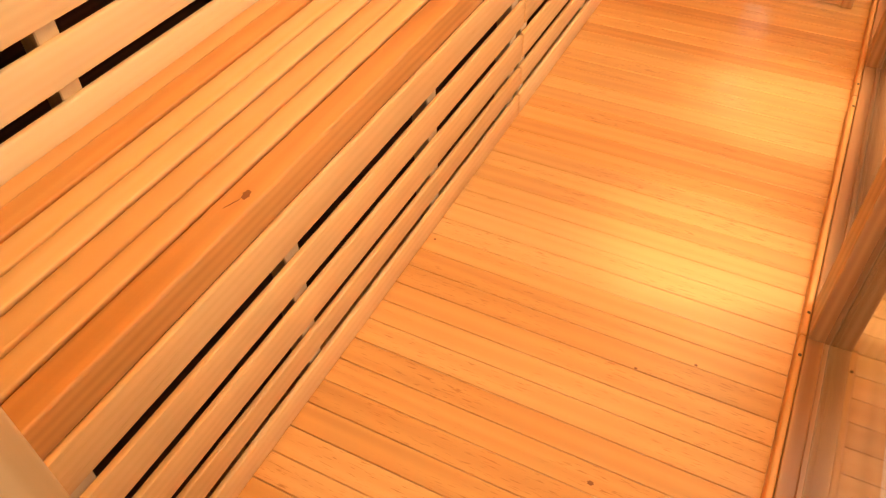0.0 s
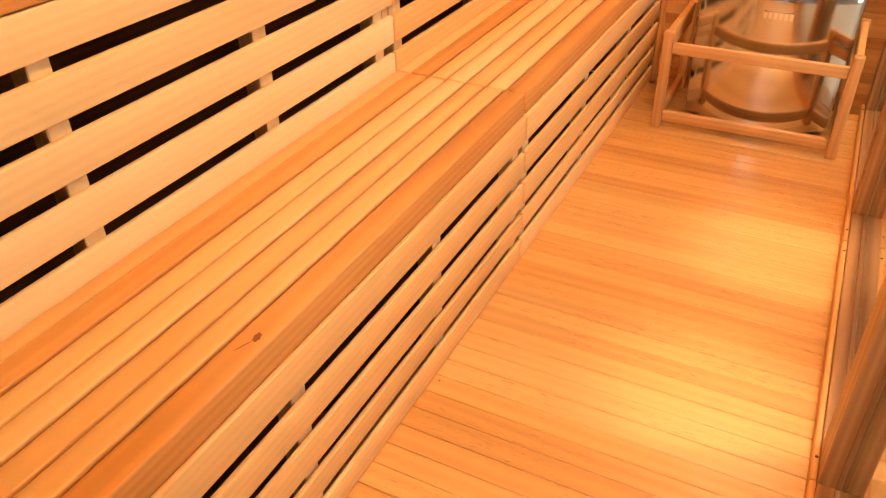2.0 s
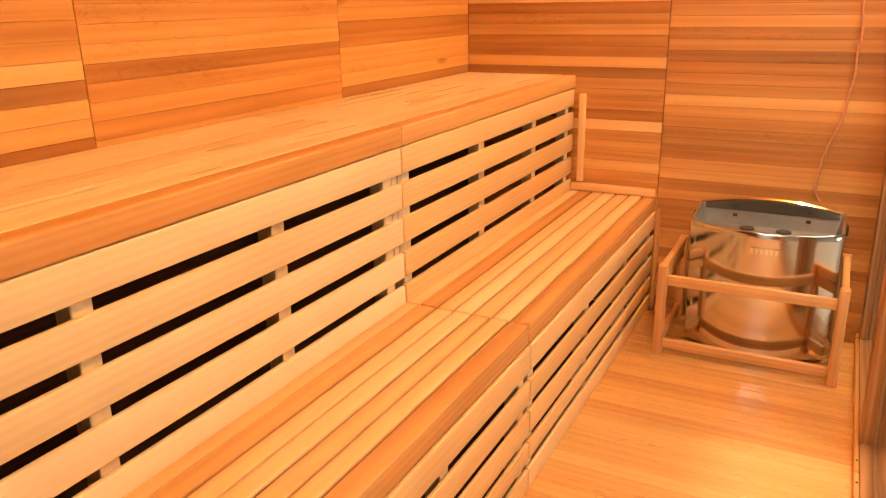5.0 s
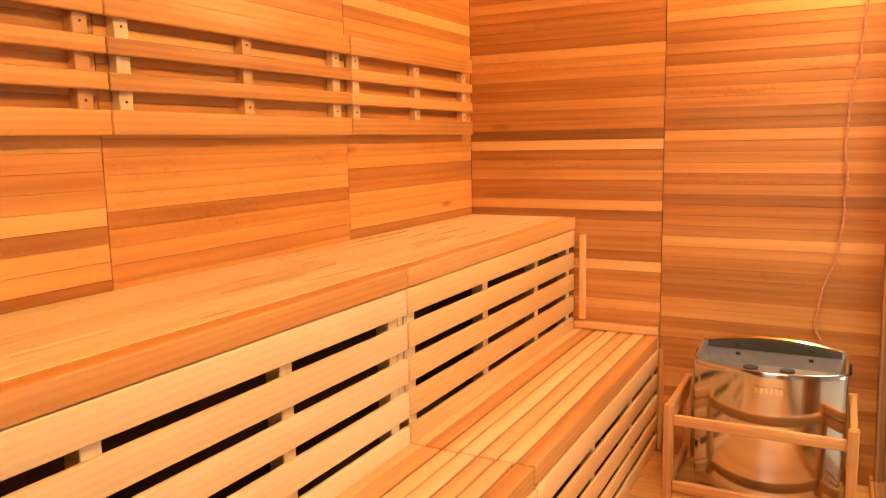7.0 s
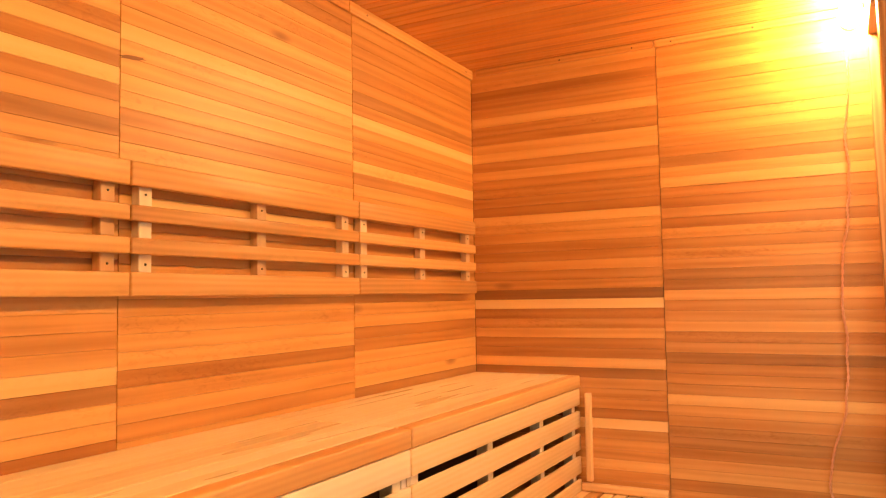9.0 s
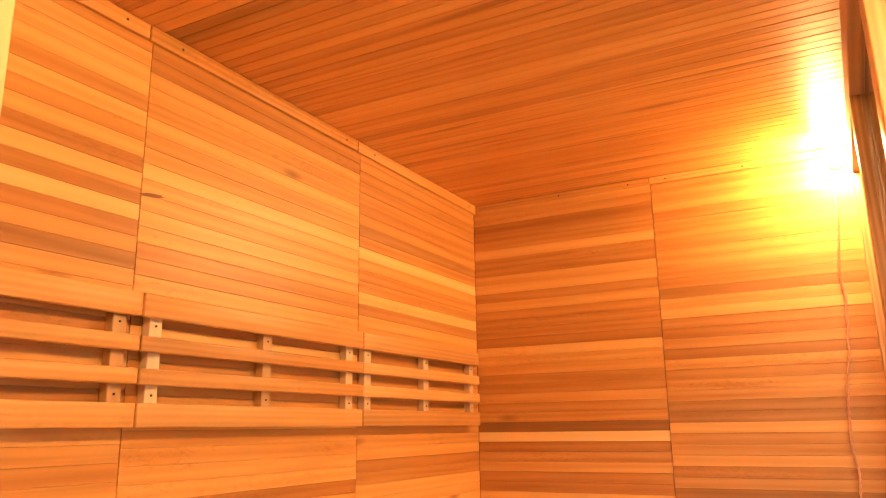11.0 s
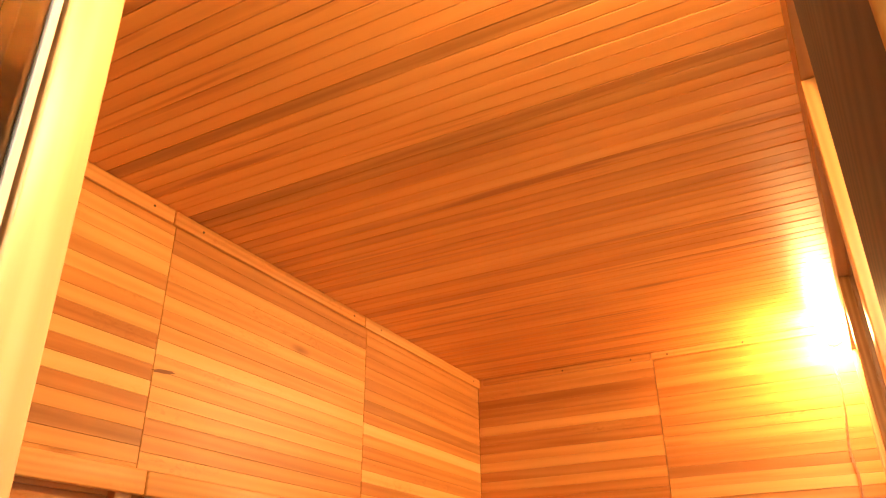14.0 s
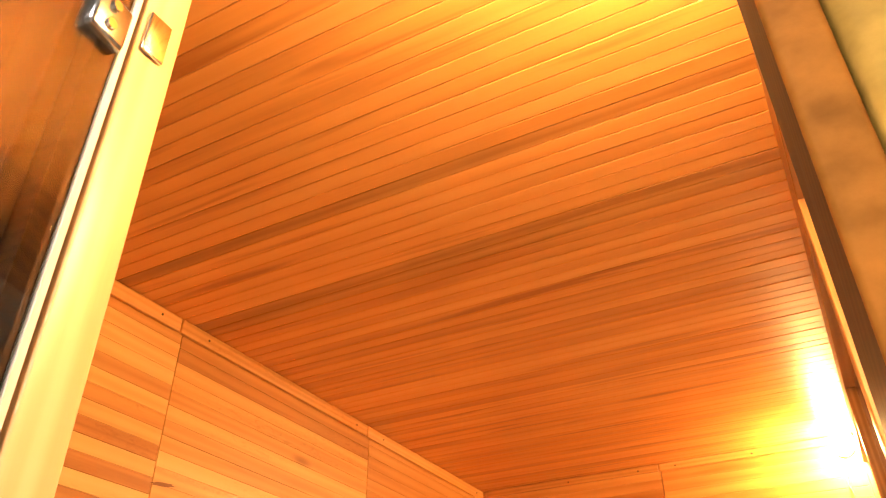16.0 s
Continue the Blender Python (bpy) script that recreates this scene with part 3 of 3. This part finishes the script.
tagged(bar("batten", None, (LBX + 0.004, -0.024, 0.001), (LBX + 0.024, -0.0005, 0.452), "z", M_EDGE, 0.003, 2), "short upright batten at the low bench's end", "batten")
tagged(bar("batten", None, (UBX + 0.002, -0.022, LB + 0.002), (LBX - 0.004, -0.0005, LB + 0.036), "x", M_SEAT, 0.003, 2), "wall batten lying along the end of the low seat", "batten")


# ---------- backrest ----------
def backrest(y0, y1, label, posts, blocks):
    b = thing("backrest", (0.04, (y0 + y1) / 2, 1.36), label, "backrest", "wall backrests")
    for i, (a, c) in enumerate(((1.368, 1.426), (1.470, 1.510), (1.551, 1.590), (1.637, 1.697))):
        bar("backrest_slat", b, (0.031, y0, a), (0.051, y1, c), "y", M_REST, 0.004, 2)
    for p, wood_of in zip(posts, blocks):
        up = bar("upright", b, (0.001, p - 0.02, 1.372), (0.030, p + 0.02, 1.690), "z", wood_of, 0.002, 1, "pale screwed spacer block" if wood_of is M_BLOCK else "tan screwed spacer block")
        for zz in (1.446, 1.62):
            disc("screw_hole", up, (0.0305, p, zz), (1, 0, 0), 0.0035, 0.002, M_NAIL, 10)
    return b


backrest(NY + 0.01, -2.007, "four-slat cedar backrest on pale blocks, near the door", (-2.85, -2.48, -2.055), (M_BLOCK_TAN, M_BLOCK_TAN, M_BLOCK_TAN))
backrest(-2.002, -1.038, "four-slat cedar backrest on pale blocks, middle length", (-1.945, -1.520, -1.093), (M_BLOCK, M_BLOCK_TAN, M_BLOCK_MID))
backrest(-1.033, -0.085, "four-slat cedar backrest on pale blocks, by the corner", (-0.978, -0.550, -0.13), (M_BLOCK_MID, M_BLOCK_MID, M_BLOCK_MID))


# ---------- heater ----------
HX = 1.332


def heater_outline(z, inset=0.0):
    """Plan at a height: short straight sides, rounded corners and a wide shallow bow in front."""
    half = 0.250 + 0.012 * (z - 0.03) / 0.5 - inset
    back, corner, bow, r = -0.085 - inset, -0.286 + inset, 0.062, 0.032
    right = [(half, back - (back - corner) * i / 6) for i in range(7)]
    for i in range(1, 7):
        a = 0.5 * math.pi * 0.62 * i / 6
        right.append((half - r + r * math.cos(a), corner - r * math.sin(a)))
    x1, y1 = right[-1]
    front = [(x1 * (1 - i / 14), y1 - bow * (1 - (1 - i / 14) ** 2) + inset * 0.0) for i in range(1, 15)]
    side = right + front
    pts = side + [(-x, y) for x, y in reversed(side[:-1])]
    for i in range(1, 12):
        pts.append((-half + 2 * half * i / 12, back))
    return [(HX + x, y) for x, y in pts]


def heater_lip(x, y):
    """The top edge: low in front, a little higher and arched at the wall."""
    k = max(0.0, min(1.0, (-y - 0.085) / 0.25))
    return (0.528 + 0.034 * (1 - ((x - HX) / 0.265) ** 2)) * (1 - k) + 0.502 * k


def make_heater():
    h = thing("sauna_heater", (HX, -0.2, 0), "stainless steel electric sauna heater with an open top", "heater")
    bm = bmesh.new()
    rows = []
    for i in range(24):
        f = i / 23
        rows.append([bm.verts.new((x, y, 0.03 + (heater_lip(x, y) - 0.03) * f)) for x, y in heater_outline(0.03 + 0.49 * f)])
    rows.append([bm.verts.new((x, y, heater_lip(x, y) + 0.003)) for x, y in heater_outline(0.52, 0.003)])
    rows.append([bm.verts.new((x, y, heater_lip(x, y) - 0.001)) for x, y in heater_outline(0.52, 0.010)])
    for a, c in zip(rows, rows[1:]):
        n = len(a)
        for i in range(n):
            j = (i + 1) % n
            bm.faces.new((a[j], a[i], c[i], c[j]))
    bmesh.ops.recalc_face_normals(bm, faces=bm.faces)
    body = smooth(part("body", bm, M_STEEL, h, "brushed stainless jacket with a bowed front"), 50)

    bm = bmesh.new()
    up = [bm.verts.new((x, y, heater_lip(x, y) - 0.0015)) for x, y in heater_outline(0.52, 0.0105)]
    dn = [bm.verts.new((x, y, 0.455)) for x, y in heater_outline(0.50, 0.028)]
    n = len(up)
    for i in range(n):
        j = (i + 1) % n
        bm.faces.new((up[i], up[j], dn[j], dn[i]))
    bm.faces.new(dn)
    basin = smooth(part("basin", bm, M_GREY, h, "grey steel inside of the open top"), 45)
    # upper band of the back plate, its shade put into the colour, bowed like the lip, with two rows of slots
    bm = bmesh.new()
    cols = []
    for i in range(25):
        x = HX - 0.238 + 0.476 * i / 24
        top = heater_lip(x, -0.097) - 0.001
        cols.append([bm.verts.new(v) for v in ((x, -0.097, top), (x, -0.112, top - 0.004), (x, -0.117, 0.512), (x, -0.103, 0.508))])
    for a, c in zip(cols, cols[1:]):
        for k in range(3):
            bm.faces.new((a[k], c[k], c[k + 1], a[k + 1]))
    bmesh.ops.recalc_face_normals(bm, faces=bm.faces)
    smooth(part("back_band", bm, M_SHADE_STEEL, basin, "folded band along the back plate, darkened for its shade"), 35)
    for x in (1.20, 1.46):
        for yy, z in ((-0.1185, 0.525), (-0.1150, 0.488)):
            bar("slot", basin, (x, yy - 0.004, z), (x + 0.016, yy, z + 0.011), "x", M_BLACK, 0)
    for x in (1.26, 1.39):
        bm = bmesh.new()
        bmesh.ops.create_cone(bm, cap_ends=True, segments=20, radius1=0.028, radius2=0.026, depth=0.006)
        part("vent_ring", bm, M_SHADE_STEEL, basin, m=Matrix.Translation((x, -0.165, 0.4585)))
    # dark end caps at the shoulders
    for sx in (-1, 1):
        bm = bmesh.new()
        bmesh.ops.create_cone(bm, cap_ends=True, segments=24, radius1=0.030, radius2=0.024, depth=0.014)
        bmesh.ops.scale(bm, vec=(0.8, 1.5, 1), verts=bm.verts)
        smooth(part("end_cap", bm, M_BLACK, h, "black plastic end cap", Matrix.Translation((HX + sx * 0.264, -0.16, 0.488)) @ pose(0, 0, 0, 0, 90 * sx, 0)))
    # badge: a row of small bright shapes
    for i in range(6):
        bar("badge", h, (HX - 0.036 + i * 0.0165, -0.3785, 0.424), (HX - 0.0235 + i * 0.0165, -0.360, 0.449), "z", M_CHROME, 0.001, 1, "small bright metal badge" if i == 0 else "")
    for sx in (-1, 1):
        for yy in (-0.12, -0.27):
            bm = bmesh.new()
            bmesh.ops.create_cone(bm, cap_ends=True, segments=14, radius1=0.016, radius2=0.02, depth=0.034)
            part("foot", bm, M_BLACK, h, m=Matrix.Translation((HX + sx * 0.15, yy, 0.017)))
    return h


make_heater()


def make_guard():
    g = thing("heater_guard", (1.33, -0.3, 0), "low wooden guard rail standing round the heater", "guard rail")
    X0, X1, Y = 0.994, 1.632, -0.458
    for x in (X0, X1 - 0.034):
        bar("post", g, (x, Y, 0.0), (x + 0.034, Y + 0.034, 0.362), "z", M_GUARD, 0.004, 2)
        bar("post", g, (x, -0.060, 0.0), (x + 0.034, -0.026, 0.362), "z", M_GUARD, 0.004, 2)
    for z0, z1 in ((0.028, 0.068), (0.284, 0.324)):
        bar("rail", g, (X0 + 0.035, Y + 0.006, z0), (X1 - 0.035, Y + 0.026, z1), "x", M_GUARD, 0.004, 2)
        for x in (X0 + 0.006, X1 - 0.028):
            bar("side_rail", g, (x, Y + 0.035, z0), (x + 0.020, -0.061, z1), "y", M_GUARD, 0.004, 2)
    for x in (X0 + 0.005, X1 - 0.029):
        bar("top_rail", g, (x, Y + 0.035, 0.330), (x + 0.024, -0.061, 0.362), "y", M_GUARD, 0.004, 2)
    return g


make_guard()


# ---------- lamps in the upper corners ----------
def corner_lamp(x, y, z, toward, label):
    lamp = thing("wall_lamp", (x, y, z), label, "wall lamp", "corner lamps")
    bm = bmesh.new()
    bmesh.ops.create_uvsphere(bm, u_segments=28, v_segments=18, radius=0.042)
    bmesh.ops.scale(bm, vec=(1, 1, 1.25), verts=bm.verts)
    smooth(part("globe", bm, M_GLOBE, lamp, "white glowing glass globe", Matrix.Translation((x, y, z))), 180)
    bm = bmesh.new()
    bmesh.ops.create_cone(bm, cap_ends=True, segments=28, radius1=0.036, radius2=0.026, depth=0.06)
    part("base", bm, M_BLOCK, lamp, "round holder on the wall", Matrix.Translation((x, y + toward * 0.070, z)) @ pose(0, 0, 0, 90 * toward, 0, 0))
    return lamp


corner_lamp(1.618, -0.105, 2.378, 1, "glowing globe lamp high in the far corner")
corner_lamp(1.630, NY + 0.105, 2.33, -1, "glowing globe lamp high in the door corner")


# ---------- twisted copper wire down the end wall ----------
def wire():
    knots_ = [(1.605, 2.36), (1.602, 2.22), (1.595, 2.07), (1.581, 1.92), (1.588, 1.81), (1.581, 1.70), (1.572, 1.597), (1.550, 1.458), (1.543, 1.314), (1.551, 1.22), (1.552, 1.10), (1.543, 0.955), (1.525, 0.846), (1.491, 0.74), (1.472, 0.621), (1.493, 0.551)]
    w = thing("lamp_wire", (1.55, -0.01, 0.55), "twisted copper-coloured wire hanging down the cladding", "wire")
    for phase in (0.0, math.pi):
        pts = []
        n = 420
        for i in range(n + 1):
            u = i / n * (len(knots_) - 1)
            k = min(int(u), len(knots_) - 2)
            f = u - k
            p0, p1, p2, p3 = (knots_[max(0, min(len(knots_) - 1, j))] for j in (k - 1, k, k + 1, k + 2))
            q = [0.5 * (2 * b + (c - a) * f + (2 * a - 5 * b + 4 * c - d) * f * f + (3 * b - a - 3 * c + d) * f ** 3) for a, b, c, d in zip(p0, p1, p2, p3)]
            a = i * 0.62 + phase
            pts.append((q[0] + 0.0028 * math.cos(a) + 0.0024 * math.sin(i * 0.155 + 1.7 * math.sin(i * 0.043)), -0.0062 + 0.0028 * math.sin(a), q[1]))
        tube("strand", w, pts, 0.0026, M_COPPER)
    return w


wire()


def knot(parent, at, normal, long, wide, turn=0.0):
    bm = bmesh.new()
    bmesh.ops.create_circle(bm, cap_ends=True, segments=14, radius=1.0)
    for v in bm.verts:
        v.co *= 1 + 0.18 * math.sin(v.index * 2.7)
    bmesh.ops.scale(bm, vec=(long, wide, 1), verts=bm.verts)
    m = Matrix.Translation(at) @ Vector(normal).to_track_quat("Z", "Y").to_matrix().to_4x4() @ pose(0, 0, 0, 0, 0, turn)
    return part("knot", bm, M_KNOT, parent, m=m)


for x, y, a, c in ((1.417, -2.152, 0.0035, 0.0028), (1.521, -2.093, 0.0035, 0.003), (1.417, -2.423, 0.006, 0.0045)):
    knot(floor, (x, y, 0.0008), (0, 0, 1), a, c)
knot(near_bench, (0.850, -2.489, LB + 0.0006), (0, 0, 1), 0.006, 0.011, 12)
knot(near_bench, (0.843, -2.514, LB + 0.0006), (0, 0, 1), 0.0012, 0.016, -20)
knot(floor, (0.896, -2.001, 0.0008), (0, 0, 1), 0.003, 0.0025)
knot(wall_left, (0.0012, -1.965, 1.968), (1, 0, 0), 0.040, 0.0055, 8)


# ---------- boards of floor and walls ----------
rng = random.Random(7)
w = 0.0575
y = -2.040 + 35 * w
while y > NY + 0.01:
    top, end = min(y, -0.004), max(y - w, NY + 0.002)
    c = (top + end) / 2
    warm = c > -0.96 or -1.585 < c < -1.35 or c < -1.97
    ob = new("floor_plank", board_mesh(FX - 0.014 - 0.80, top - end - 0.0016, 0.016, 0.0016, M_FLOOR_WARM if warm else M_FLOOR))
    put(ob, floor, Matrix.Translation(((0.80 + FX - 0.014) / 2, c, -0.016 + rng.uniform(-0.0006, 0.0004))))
    y -= w

# one letter for each board from the ceiling down: k umber, d brown, m red, l honey, x pale
for y0, y1, z_off, tones in ((-0.9985, -0.001, 0.0, "ddddddddkmxmmmxdmmmmmmmmmmmmddlmlkmm"),
                             (-1.9985, -1.0015, 0.019, "mddmmmllmxllllmmlmmlmmmmlmmlldmlmlmm"),
                             (NY, -2.0015, 0.008, "mmmlldlmldldxdmklmmdlmmdmlmmlxklldmm")):
    z, k = H - z_off + 0.02, 0
    # Boards stop above the seat; bare backing below carries the shade in its colour.
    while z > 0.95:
        ob = new("cladding_board", board_mesh(y1 - y0, PITCH - 0.0005, 0.016, 0.0010, M_CLAD[tones[min(k, len(tones) - 1)]]))
        put(ob, wall_left, Matrix.Translation((-0.016 + rng.uniform(-0.0006, 0.0005), (y0 + y1) / 2, z - PITCH / 2)) @ pose(0, 0, 0, 90, 0, 90))
        z -= PITCH
        k += 1
for x0, x1, z_off, tones in ((0.0015, 0.8785, 0.0, "mmmddmlddlldlmdddllmddmdmkxddlddlkddmdxdmmlmdmmlmdmmmlmmm"),
                             (0.8815, FX, 0.013, "mmmmdmmdmmddkmlddddmdmdkkmddmddkdmdlmdkkdmldmdddmmdmmdmm")):
    z, k = H - z_off + 0.02, 0
    while z > 0.0:
        ob = new("cladding_board", board_mesh(x1 - x0, PITCH - 0.0005, 0.016, 0.0010, M_CLAD[tones[min(k, len(tones) - 1)]]))
        put(ob, wall_back, Matrix.Translation(((x0 + x1) / 2, 0.016 + rng.uniform(-0.0005, 0.0006), z - PITCH / 2)) @ pose(0, 0, 0, 90, 0, 0))
        z -= PITCH
        k += 1
